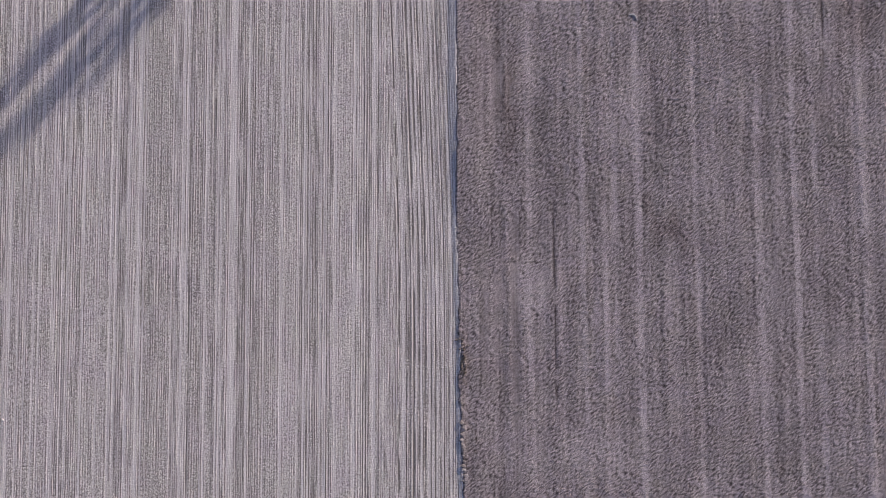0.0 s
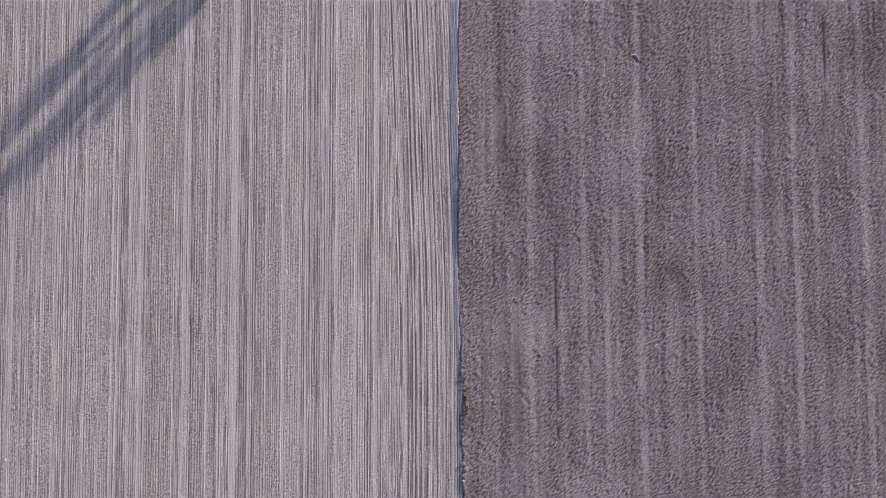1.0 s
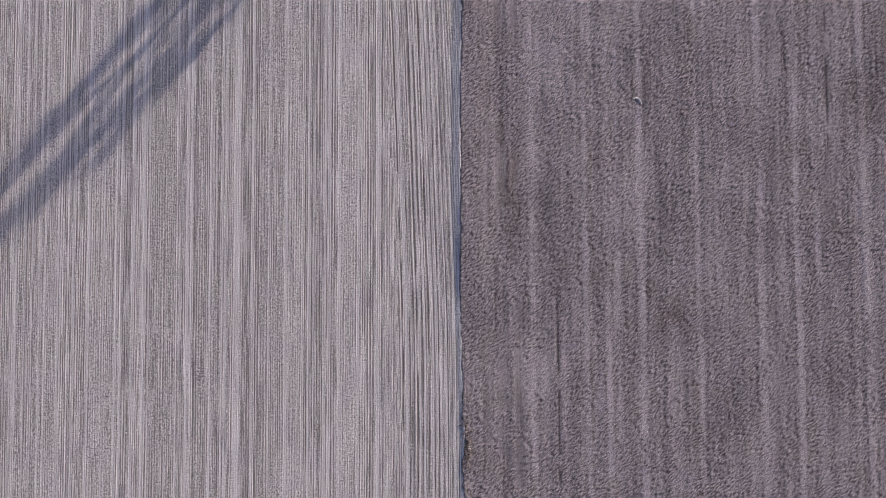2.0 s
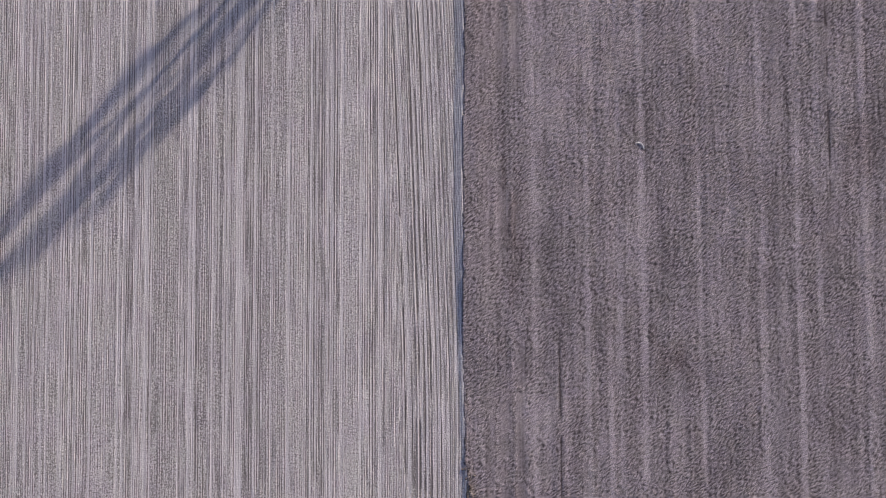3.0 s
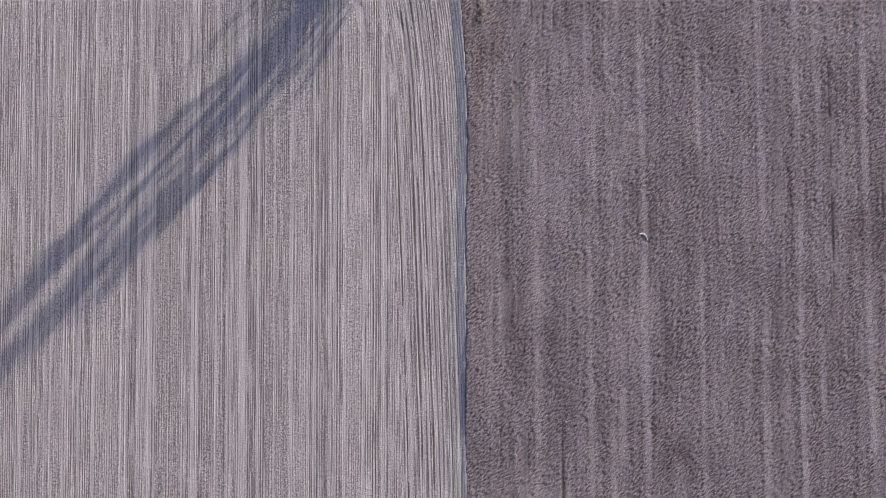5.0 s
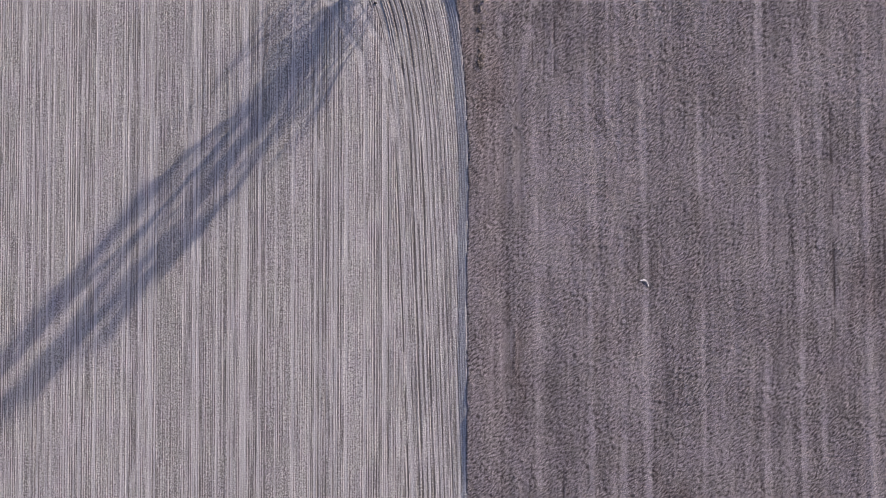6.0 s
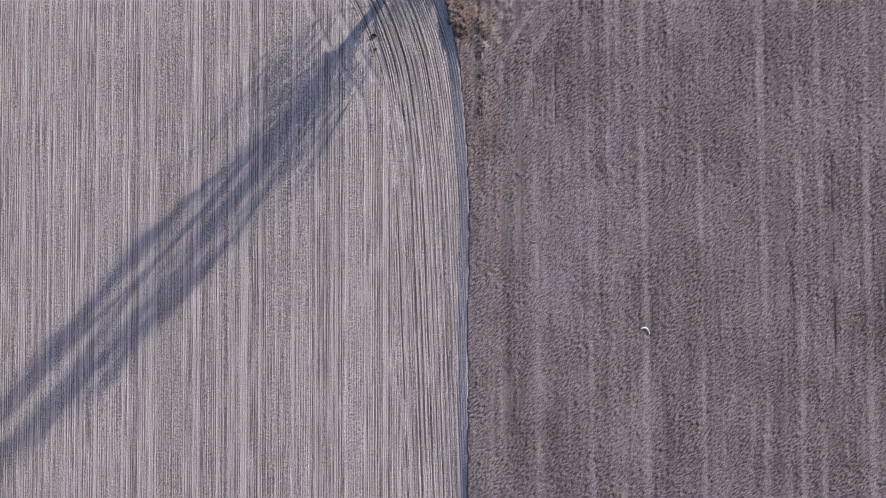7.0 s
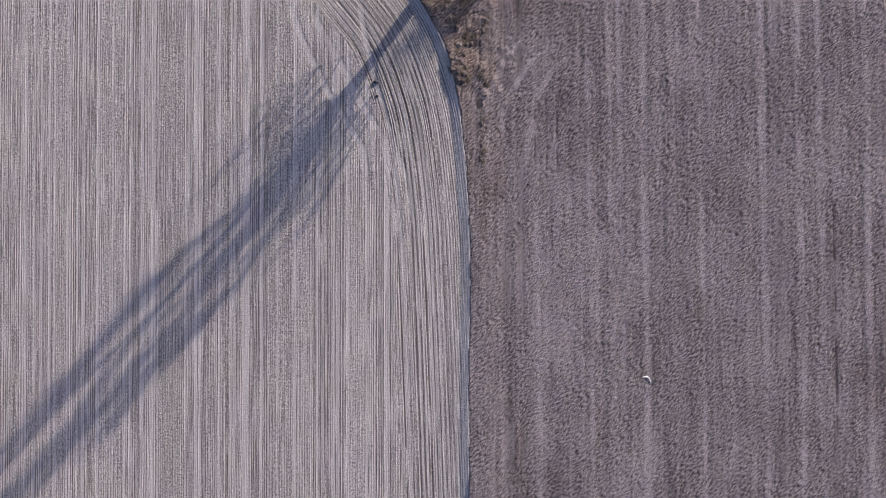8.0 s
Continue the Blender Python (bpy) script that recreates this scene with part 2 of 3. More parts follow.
# the same for the headland, by distance from its outermost row
HEAD_LANES = [(3.51, 0.09), (2.74, 0.049), (2.47, 0.058), (2.0, 0.066), (1.8, 0.066), (1.51, 0.049), (1.25, 0.033), (0.76, 0.05)]
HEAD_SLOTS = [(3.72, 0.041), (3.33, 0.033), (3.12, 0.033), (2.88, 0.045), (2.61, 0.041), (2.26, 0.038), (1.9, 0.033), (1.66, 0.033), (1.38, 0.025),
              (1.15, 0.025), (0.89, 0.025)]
# wheel tracks that swing out of the corner
TRACKS = [
    ([(-8.68, 35.31), (-8.29, 34.3), (-6.96, 31.96), (-5.63, 29.42), (-4.3, 27.28), (-3.8, 24.66), (-3.47, 21.65)], 0.2),
    ([(-9.99, 35.85), (-9.29, 33.62), (-7.79, 30.47), (-6.79, 28.79), (-5.63, 27.01), (-5.29, 24.69)], 0.18),
    ([(-5.93, 36.23), (-5.38, 33.22), (-4.73, 30.39), (-4.07, 28.18), (-3.11, 25.35), (-2.65, 22.14)], 0.14),
]


def bumps(u, spots, soft=0.05):
    out = np.zeros_like(u)
    for c, w in spots:
        out = np.maximum(out, 1 - smooth(max(w - soft, 0.0), w + soft, np.abs(u - c)))
    return out


def track_mask(x, y, tracks):
    out, rut = np.zeros_like(x), np.zeros_like(x)
    for pts, w in tracks:
        ys, xs = np.array([p[1] for p in pts][::-1]), np.array([p[0] for p in pts][::-1])
        d = np.abs(x - np.interp(y, ys, xs)) * 0.9
        ends = smooth(ys[0] - 1, ys[0] + 2, y) * (1 - smooth(ys[-1] - 1, ys[-1], y))
        m = (1 - smooth(w - 0.06, w + 0.06, d)) * ends
        rut = np.maximum(rut, (1 - smooth(0.02, 0.07, np.abs(d - w - 0.05))) * ends)
        out = np.maximum(out, m * (0.45 + 0.55 * smooth(0.25, 0.5, vnoise(x, y, 0.6, 21))))
    return out, rut


def tilled_rows(x, y):
    """Row coordinate, packed share, relief, open slots, dryness and crumbled share of the tilled field."""
    d = inland(x, y)
    straight = d + 0.7 * (vnoise(x, y, 1.5, 5) - 0.5) > 3.95
    sway = 0.03 * (vnoise(x * 0 + 1.0, y, 7.0, 9) - 0.5) + 0.006 * (vnoise(x, y, 0.8, 10) - 0.5)
    u = np.where(straight, x + sway, 100 - d + 0.5 * sway)
    h = 100 - u
    at = np.where(straight, u * 9, u * 9 + 300)
    crumbled = np.where(straight, bumps(u, CRUMBLED, 0.12), 0.15) * (0.5 + 0.5 * smooth(0.25, 0.5, vnoise(at * 0.1, y, 5.0, 30)))
    level = np.where(straight, bumps(u, BRIGHT, 0.12) - bumps(u, DULL, 0.12), 0.1)
    level = level + 1.2 * (vnoise(at * 0.12, y * 0.5, 2.0, 29) - 0.5)
    worn = vnoise(at, y, 1.6, 33)
    worn2 = vnoise(at + 50, y, 3.4, 34)
    dashed = 0.55 + 0.45 * smooth(0.3, 0.5, vnoise(at * 3, y, 0.4, 38))
    corner = smooth(24.0, 29.0, y) * ~straight
    packed = np.where(straight, bumps(u, LANES, 0.022), bumps(h, HEAD_LANES, 0.022) * (1 - 0.5 * corner)) * (0.55 + 0.45 * smooth(0.2, 0.55, worn2))
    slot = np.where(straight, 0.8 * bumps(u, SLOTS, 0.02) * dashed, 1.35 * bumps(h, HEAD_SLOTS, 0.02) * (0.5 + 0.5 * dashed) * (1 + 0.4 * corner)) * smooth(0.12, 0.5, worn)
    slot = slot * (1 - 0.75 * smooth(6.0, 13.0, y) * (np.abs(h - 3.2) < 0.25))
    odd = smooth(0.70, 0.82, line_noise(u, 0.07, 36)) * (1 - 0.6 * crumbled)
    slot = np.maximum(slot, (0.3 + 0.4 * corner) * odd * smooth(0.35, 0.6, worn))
    level = level + 1.6 * corner * (vnoise(x, y, 1.1, 39) - 0.5)
    fine = np.sin(2 * math.pi * u / np.where(straight, 0.14, 0.15) + 7.0 * line_noise(u, 0.6, 35))
    lines = 0.4 * fine + 1.0 * (line_noise(u, 0.075, 37) - 0.5)
    lines = lines * (1 + 0.6 * corner) * (0.35 + 0.9 * worn) * (1 - 0.6 * crumbled)
    tone = np.clip(0.52 + 0.22 * lines + 0.09 * level, 0, 1)
    z = (0.017 + 0.025 * corner) * lines * 0.6 - 0.012 * slot
    trk, rut = track_mask(x, y, TRACKS)
    trk, rut = 0.85 * trk, 0.6 * rut
    packed = np.maximum(packed, trk)
    slot = np.clip(np.maximum(slot * (1 - 0.8 * trk), 0.5 * rut), 0, 1.3)
    z = z * (1 - 0.7 * packed) - 0.008 * packed - 0.02 * trk - 0.02 * rut
    off, wide = edge(y) - x, lip_width(y)
    lip = 1 - smooth(0.4 * wide, wide, off)
    return u, np.maximum(packed, 0.5 * lip), z * (1 - 0.5 * lip) + 0.36 * np.clip(wide - off, 0, wide), slot * (1 - 0.4 * lip), tone, crumbled


def tilled_height(x, y):
    u, packed, z, _, _, _ = tilled_rows(x, y)
    z = z + 0.05 * (vnoise(x, y, 5.0, 41) - 0.5) + 0.02 * (vnoise(x, y, 0.17, 42) - 0.5) * (1 - 0.8 * packed)
    return np.where(x > edge(y) + 0.12, -0.2, z)


# smooth wheel lanes of the fallow field (centre, half width, how smooth) and the narrow slots cut along it
FALLOW_LANES = [(3.95, 0.24, 0.95), (2.15, 0.25, 0.6), (3.1, 0.34, 0.75), (5.6, 0.2, 0.25), (18.7, 0.35, 0.35), (21.75, 0.38, 0.4), (24.3, 0.3, 0.3)]
FALLOW_SLOTS = [(6.22, -9.0, 3.5), (4.85, 25.0, 29.5), (6.12, 25.0, 29.5), (21.7, 10.0, 24.0)]
# bleached rows: centre, half width; dry patches, damp patches and painted shade: centre x y, reach x y
PALE_ROWS = [(4.85, 0.16), (7.9, 0.12), (9.1, 0.11), (9.7, 0.1), (11.05, 0.2), (14.3, 0.1), (17.8, 0.17), (19.85, 0.15), (21.0, 0.15), (23.6, 0.18)]
DRY = [(6.49, 20.48, 2.6, 3.4), (9.91, 17.94, 2.0, 2.5), (4.55, -2.0, 1.4, 1.6), (7.97, -11.04, 1.6, 1.6), (5.95, 16.7, 1.4, 3.2), (15.69, 8.87, 2.0, 2.0), (10.72, 10.19, 0.7, 2.6), (13.91, 31.11, 2.0, 1.5), (6.54, 24.25, 1.4, 3.2)]
# the first three paint the shade of the corner clumps and cracked furrow
DAMP_SHADED = [(0.25, 32.2, 0.45, 1.6), (0.95, 33.3, 0.6, 0.5), (1.45, 28.6, 0.3, 2.4), (3.5, 8.65, 0.7, 3.2), (23.35, 12.74, 1.0, 2.4), (23.94, 22.63, 0.7, 1.6), (12.9, 1.08, 1.6, 1.4), (2.1, 25.54, 0.8, 4.0), (3.94, 34.85, 1.8, 1.3)]
# faint wheel arcs round the corner
ARCS = [
    ([(4.12, 33.45), (3.77, 33.16), (2.78, 32.01), (2.12, 30.53), (1.85, 29.03)], 0.16),
    ([(6.19, 33.2), (5.56, 32.81), (4.25, 31.83), (3.1, 30.03), (2.61, 28.4), (2.41, 26.53)], 0.18),
    ([(7.57, 32.86), (6.7, 32.3), (5.38, 31.16), (4.4, 29.37), (4.08, 27.24), (3.99, 25.5)], 0.18),
]


def fallow_rows(x, y):
    """Row coordinate, packed share and slots of the fallow field."""
    u = x + 0.08 * (vnoise(x * 0 + 4.0, y, 6.0, 51) - 0.5) + 0.013 * y
    packed = np.zeros_like(x)
    for c, w, amount in FALLOW_LANES:
        packed = np.maximum(packed, amount * bumps(u, [(c, w)], 0.14))
    packed = packed * smooth(0.2, 0.55, vnoise(x, y * 0.5, 2.4, 52)) * smooth(0.15, 0.4, vnoise(x, y, 0.5, 48))
    slot = np.zeros_like(x)
    for c, low, high in FALLOW_SLOTS:
        slot = np.maximum(slot, (1 - smooth(0.03, 0.09, np.abs(u - c))) * smooth(low, low + 1, y) * (1 - smooth(high - 1, high, y)))
    return u, packed, slot * smooth(0.2, 0.5, vnoise(x, y, 0.9, 50))


def bank(x, y):
    """Height of the fallow field's shoulder above the tilled rows."""
    rise = 0.36 * lip_width(y) - 0.045
    return BANK + rise * (1 - smooth(0.3, 2.4, x - edge(y)))


def fallow_height(x, y):
    u, packed, slot = fallow_rows(x, y)
    rough = (1 - 0.75 * packed) * (0.6 + 0.8 * vnoise(x, y, 3.0, 53))
    z = bank(x, y) + 0.07 * (vnoise(x, y, 4.0, 54) - 0.5) + 0.03 * (line_noise(u, 0.40, 55) - 0.5) - 0.02 * packed - 0.03 * slot
    z = z + rough * (0.008 * (vnoise(x, y, 0.40, 56) - 0.5) + 0.03 * (vnoise(x, y, 0.19, 57) - 0.5))
    corner = smooth(27.0, 31.0, y) * (1 - smooth(2.0, 5.0, x - edge(y)))
    z = z + corner * (0.13 * (vnoise(x, y, 0.9, 58) - 0.4) + 0.12 * (vnoise(x, y, 0.38, 59) - 0.5))
    over = x - ragged(x, y)
    return np.where(over < -0.25, -0.2, -0.06 + (z + 0.06) * smooth(-0.07, 0.09, over))


def margin(x, y):
    """Share of dead brown weeds: along the field's edge and in its corner."""
    off = x - edge(y)
    m = 0.55 * (1 - smooth(0.5, 1.6, off)) * smooth(20.0, 27.0, y) + 0.8 * smooth(28.0, 33.0, y) * (1 - smooth(1.5, 4.5, off))
    m = m + 0.35 * (1 - smooth(0.2, 0.9, off)) * (1 - smooth(-4.0, 0.0, y))
    return np.clip(m * (0.5 + vnoise(x, y, 0.8, 64)), 0, 1)


def blots(x, y, spots, seed):
    out = np.zeros_like(x)
    for a, b, p, q in spots:
        d = np.sqrt(((x - a) / p) ** 2 + ((y - b) / q) ** 2)
        out = np.maximum(out, 1 - smooth(0.3, 1.3, d + 1.3 * (vnoise(x, y * 0.35, 0.5, seed) - 0.5) + 1.2 * (vnoise(x, y * 0.5, 1.6, seed + 40) - 0.5)))
    return out


def dry_share(x, y):
    u = fallow_rows(x, y)[0]
    stripes = bumps(u, PALE_ROWS, 0.12) * (0.4 + 0.6 * smooth(0.35, 0.65, vnoise(u * 3, y, 2.2, 66)))
    return np.maximum(np.maximum(stripes, 0.4 * blots(x, y, DRY, 67)), 0.8 * track_mask(x, y, ARCS)[0])


def damp_shaded_share(x, y):
    return blots(x, y, DAMP_SHADED, 68)


def raw_mesh(name, verts, faces, mats, attrs=None, face_mat=None):
    """A mesh from arrays; faces all have one number of corners."""
    me = bpy.data.meshes.new(name)
    nv, (nf, k) = len(verts), faces.shape
    me.vertices.add(nv)
    me.vertices.foreach_set("co", np.ascontiguousarray(verts, np.float32).ravel())
    me.loops.add(nf * k)
    me.loops.foreach_set("vertex_index", np.ascontiguousarray(faces, np.int32).ravel())
    me.polygons.add(nf)
    me.polygons.foreach_set("loop_start", np.arange(0, nf * k, k, dtype=np.int32))
    for key, v in (attrs or {}).items():
        a = me.attributes.new(key, "FLOAT", "POINT")
        a.data.foreach_set("value", np.ascontiguousarray(v, np.float32).ravel())
    for m in mats:
        me.materials.append(m)
    if face_mat is not None:
        me.polygons.foreach_set("material_index", np.ascontiguousarray(face_mat, np.int32))
    me.update(calc_edges=True)
    me.validate()
    return me


def field(name, xs, ys, height, rows, keep, mat, label):
    X, Y = np.meshgrid(xs, ys, indexing="ij")
    Z = height(X, Y)
    got = rows(X, Y)
    n, m = X.shape
    i = np.arange(n * m).reshape(n, m)
    q = np.stack([i[:-1, :-1], i[1:, :-1], i[1:, 1:], i[:-1, 1:]], -1).reshape(-1, 4)
    q = q[keep(X, Y).ravel()[q].any(1)]
    used = np.unique(q)
    back = np.zeros(n * m, int)
    back[used] = np.arange(len(used))
    v = np.stack([X.ravel(), Y.ravel(), Z.ravel()], -1)[used]
    shares = {"row": got[0], "along": Y, "packed": got[1], "slot": got[3] if len(got) > 3 else got[2]}
    if len(got) > 3:
        shares.update(tone=got[4], crumbled=got[5])
    else:
        shares.update(margin=margin(X, Y), dry=dry_share(X, Y), damp=damp_shaded_share(X, Y))
    me = raw_mesh(name, v, back[q], [mat], {key: a.ravel()[used] for key, a in shares.items()})
    return tagged(new(name, me), label, "field", "", "structure")


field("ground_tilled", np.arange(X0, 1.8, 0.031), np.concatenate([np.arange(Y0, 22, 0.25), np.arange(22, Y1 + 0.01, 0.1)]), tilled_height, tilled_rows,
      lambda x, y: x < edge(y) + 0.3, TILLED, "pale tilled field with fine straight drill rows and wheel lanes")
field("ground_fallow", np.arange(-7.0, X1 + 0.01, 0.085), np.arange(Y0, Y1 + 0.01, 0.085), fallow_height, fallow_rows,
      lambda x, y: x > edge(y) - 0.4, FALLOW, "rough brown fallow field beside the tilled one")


def far_ground():
    """The land on all sides of the two fields, out to the horizon."""
    xs = [-2500, X0, 0.9, X1, 2500]
    ys = [-2500, Y0, Y1, 2500]
    verts, faces, mats = [], [], []
    for a in range(4):
        for b in range(3):
            if b == 1 and a in (1, 2):
                continue
            z = BANK - 0.02 if a > 1 else 0.0
            k = len(verts)
            verts += [(xs[a], ys[b], z), (xs[a + 1], ys[b], z), (xs[a + 1], ys[b + 1], z), (xs[a], ys[b + 1], z)]
            faces.append((k, k + 1, k + 2, k + 3))
            mats.append(1 if a > 1 else 0)
    v = np.array(verts, float)
    me = raw_mesh("ground", v, np.array(faces), [TILLED, FALLOW], {"row": v[:, 0], "along": v[:, 1], "tone": v[:, 0] * 0 + 0.5}, mats)
    return tagged(new("ground", me), "open farmland reaching to the horizon", "ground", "", "structure")


far_ground()


# ---- crumbs and tufts scattered over the fields ----
def scatter(name, count, xs, ys, keep, height, size, tall, sides, mat, label, category, seed, stretch=1.0):
    rng = np.random.default_rng(seed)
    x, y = rng.uniform(*xs, count), rng.uniform(*ys, count)
    ok = rng.random(count) < keep(x, y)
    x, y = x[ok], y[ok]
    n = len(x)
    z = height(x, y)
    s = size[0] + (size[1] - size[0]) * rng.random(n) ** 2.2
    h = s * rng.uniform(*tall, n)
    a0 = rng.uniform(0, 2 * math.pi, n)
    ang = a0[:, None] + (np.arange(sides) / sides * 2 * math.pi)[None, :] + rng.uniform(-0.35, 0.35, (n, sides))
    r = s[:, None] * rng.uniform(0.7, 1.25, (n, sides))
    base = np.stack([x[:, None] + r * np.cos(ang), y[:, None] + stretch * r * np.sin(ang), np.repeat((z - 0.015)[:, None], sides, 1)], -1)
    top = np.stack([x + s * rng.uniform(-0.4, 0.4, n), y + s * rng.uniform(-0.4, 0.4, n), z + h], -1)[:, None, :]
    v = np.concatenate([base, top], 1).reshape(-1, 3)
    k = np.arange(n)[:, None] * (sides + 1)
    f = np.stack([np.stack([k[:, 0] + i, k[:, 0] + (i + 1) % sides, k[:, 0] + sides], -1) for i in range(sides)], 1).reshape(-1, 3)
    return tagged(new(name, raw_mesh(name, v, f, [mat])), label, category, "", "stuff")


def fade(x, y):
    return (1 - smooth(26.0, 33.0, np.abs(x))) * smooth(-24.0, -15.0, y) * (1 - smooth(37.0, 46.0, y))


def tilled_keep(x, y):
    u, packed, _, slot, _, _ = tilled_rows(x, y)
    return (edge(y) - x > 0.15) * fade(x, y) * (1 - 0.93 * packed) * (1 - slot) * (0.25 + 0.75 * smooth(0.3, 0.7, line_noise(u, 0.35, 61)))


def fallow_keep(x, y):
    _, packed, slot = fallow_rows(x, y)
    return (x > edge(y) + 0.1) * fade(x, y) * (1 - 0.92 * packed) * (1 - slot) * (0.55 + 0.45 * smooth(0.25, 0.7, vnoise(x, y, 1.1, 62)) + 0.25 * (line_noise(x, 0.3, 63) - 0.5))


scatter("soil_crumbs", 400000, (-33, 1), (-23, 45), tilled_keep, tilled_height, (0.014, 0.042), (0.5, 1.1), 4, CRUMB,
        "pale soil crumbs and chopped straw over the tilled rows", "soil crumbs", 71, 1.3)
scatter("stubble_tufts", 70000, (-4, 33), (-23, 45), fallow_keep, fallow_height, (0.022, 0.05), (0.7, 1.5), 5, TUFT,
        "short weathered stubble tufts over fallow soil", "stubble", 72)
scatter("soil_lumps", 55000, (-4, 33), (-23, 45), fallow_keep, fallow_height, (0.025, 0.06), (0.5, 1.0), 5, LUMP,
        "small weathered soil lumps over fallow soil", "soil lumps", 73)
scatter("dead_tufts", 26000, (-4, 33), (-23, 45), lambda x, y: fallow_keep(x, y) * smooth(0.35, 0.65, vnoise(x, y * 0.35, 1.2, 69)) * (0.2 + 0.8 * smooth(0.5, 0.75, line_noise(x + 0.013 * y, 0.45, 70))), fallow_height, (0.025, 0.055), (0.4, 0.9), 6, ROUGHWEED,
        "dead brown weed tufts dotted over fallow soil", "weeds", 74)


# ---- loose things ----
def lump(seed, squash=0.6, rough=0.35):
    """A broken, angular lump about one unit across, resting on its underside."""
    bm = bmesh.new()
    bmesh.ops.create_icosphere(bm, subdivisions=2, radius=0.5)
    rough *= 1.7
    off = Vector((seed * 3.7, seed * 1.3, 0))
    for v in bm.verts:
        v.co *= 1 + rough * noise.noise(v.co * 2.2 + off) + 0.4 * rough * noise.noise(v.co * 5 + off)
        v.co.z = max(v.co.z * squash + 0.3 * squash, 0.0)
    return bm


def ground_at(x, y):
    x, y = np.array([x], float), np.array([y], float)
    return float(max(tilled_height(x, y)[0], fallow_height(x, y)[0]))


def loose_lumps(name, spots, mat, label, category, group, sizes, seed, squash=0.6):
    rng = random.Random(seed)
    shapes = []
    for k in range(4):
        bm = lump(seed + k, squash)
        me = bpy.data.meshes.new(name)
        bm.to_mesh(me)
        bm.free()
        me.materials.append(mat)
        shapes.append(me)
    for x, y in spots:
        ob = tagged(new(name, rng.choice(shapes)), label, category, group)
        s = rng.uniform(*sizes)
        ob.matrix_world = pose(x, y, ground_at(x, y) - 0.02, 0, 0, rng.uniform(0, 360)) @ Matrix.Diagonal((s, s * rng.uniform(0.6, 1), s * rng.uniform(0.7, 1.1), 1))


def along(points, n, spread, seed):
    rng = random.Random(seed)
    out = []
    for _ in range(n):
        k = rng.randrange(len(points) - 1)
        f = rng.random()
        (a, b), (c, d) = points[k], points[k + 1]
        out.append((a + (c - a) * f + rng.gauss(0, spread), b + (d - b) * f + rng.gauss(0, spread)))
    return out


RUBBLE = [(0.06, 34.66), (0.14, 33.56), (-0.04, 31.67), (0.29, 30.57)]
RUBBLE_B = [(0.42, 32.66), (1.31, 33.43), (1.85, 34.31)]
GASH = [(1.39, 31.54), (1.46, 29.54), (1.37, 27.25), (1.51, 25.95)]
loose_lumps("soil_clod", along(RUBBLE, 52, 0.22, 1) + along(RUBBLE_B, 22, 0.2, 2), CLOD, "broken brown soil clod at the field corner", "soil clod", "clods at the field corner", (0.08, 0.34), 5, 0.5)
loose_lumps("soil_clod", along(GASH, 16, 0.12, 3), CLOD, "small brown soil clod along a cracked furrow", "soil clod", "clods along the furrow", (0.1, 0.24), 9, 0.8)
loose_lumps("soil_clod", along([(1.03, -5.08), (1.08, -6.47), (1.12, -7.26)], 26, 0.12, 4), CLOD, "dark soil clod on the lip between fields", "soil clod", "clods on the field lip", (0.05, 0.17), 13, 0.9)
loose_lumps("pale_clod", along([(0.89, -8.45), (0.93, -10.42), (1.08, -11.79), (1.18, -13.56)], 22, 0.08, 5), PALECLOD, "pale dried soil clod on the lip between fields", "soil clod", "pale clods on the field lip", (0.12, 0.34), 17, 0.35)
loose_lumps("dark_stone", [(-4.77, 30.7)], DARKSTONE, "dark stone lying among the curved drill rows", "stone", "", (0.26, 0.28), 21, 0.9)
loose_lumps("dark_stone", [(-4.7, 29.89)], DARKSTONE, "small dark stone half sunk in a row", "stone", "", (0.16, 0.17), 23, 0.8)
loose_lumps("pale_stone", [(-25.69, -9.82), (-0.69, 29.0)], PALESTONE, "small pale stone on the tilled field", "stone", "", (0.12, 0.16), 25, 0.7)


def curled_scrap():
    """A curled strip of sheeting that stands on its edge."""
    bm = bmesh.new()
    pts = [(-0.24, 0.03), (-0.12, 0.07), (0.0, 0.075), (0.09, 0.03), (0.16, -0.06), (0.21, -0.18), (0.24, -0.30)]
    rings = []
    for k, (x, y) in enumerate(pts):
        h = 0.025 + 0.04 * math.sin(math.pi * (k + 0.6) / 7.2)
        w = 0.013 + 0.011 * (k in (1, 2))
        rings.append([bm.verts.new(c) for c in ((x - w, y - w, -0.01), (x + w, y + w, -0.01), (x + w * 0.8 - 0.02, y + w * 0.8 - 0.02, h), (x - w * 1.1 - 0.02, y - w * 1.1 - 0.02, h))])
    for a, b in zip(rings, rings[1:]):
        for i in range(4):
            bm.faces.new((a[i], a[(i + 1) % 4], b[(i + 1) % 4], b[i]))
    bm.faces.new(rings[0][::-1])
    bm.faces.new(rings[-1])
    bmesh.ops.recalc_face_normals(bm, faces=bm.faces)
    me = bpy.data.meshes.new("plastic_scrap")
    bm.to_mesh(me)
    bm.free()
    me.materials.append(WHITE)
    ob = tagged(new("plastic_scrap", me), "curled scrap of white plastic sheeting on fallow soil", "scrap")
    ob.location = (10.85, 13.58, ground_at(10.85, 13.58) + 0.01)


curled_scrap()


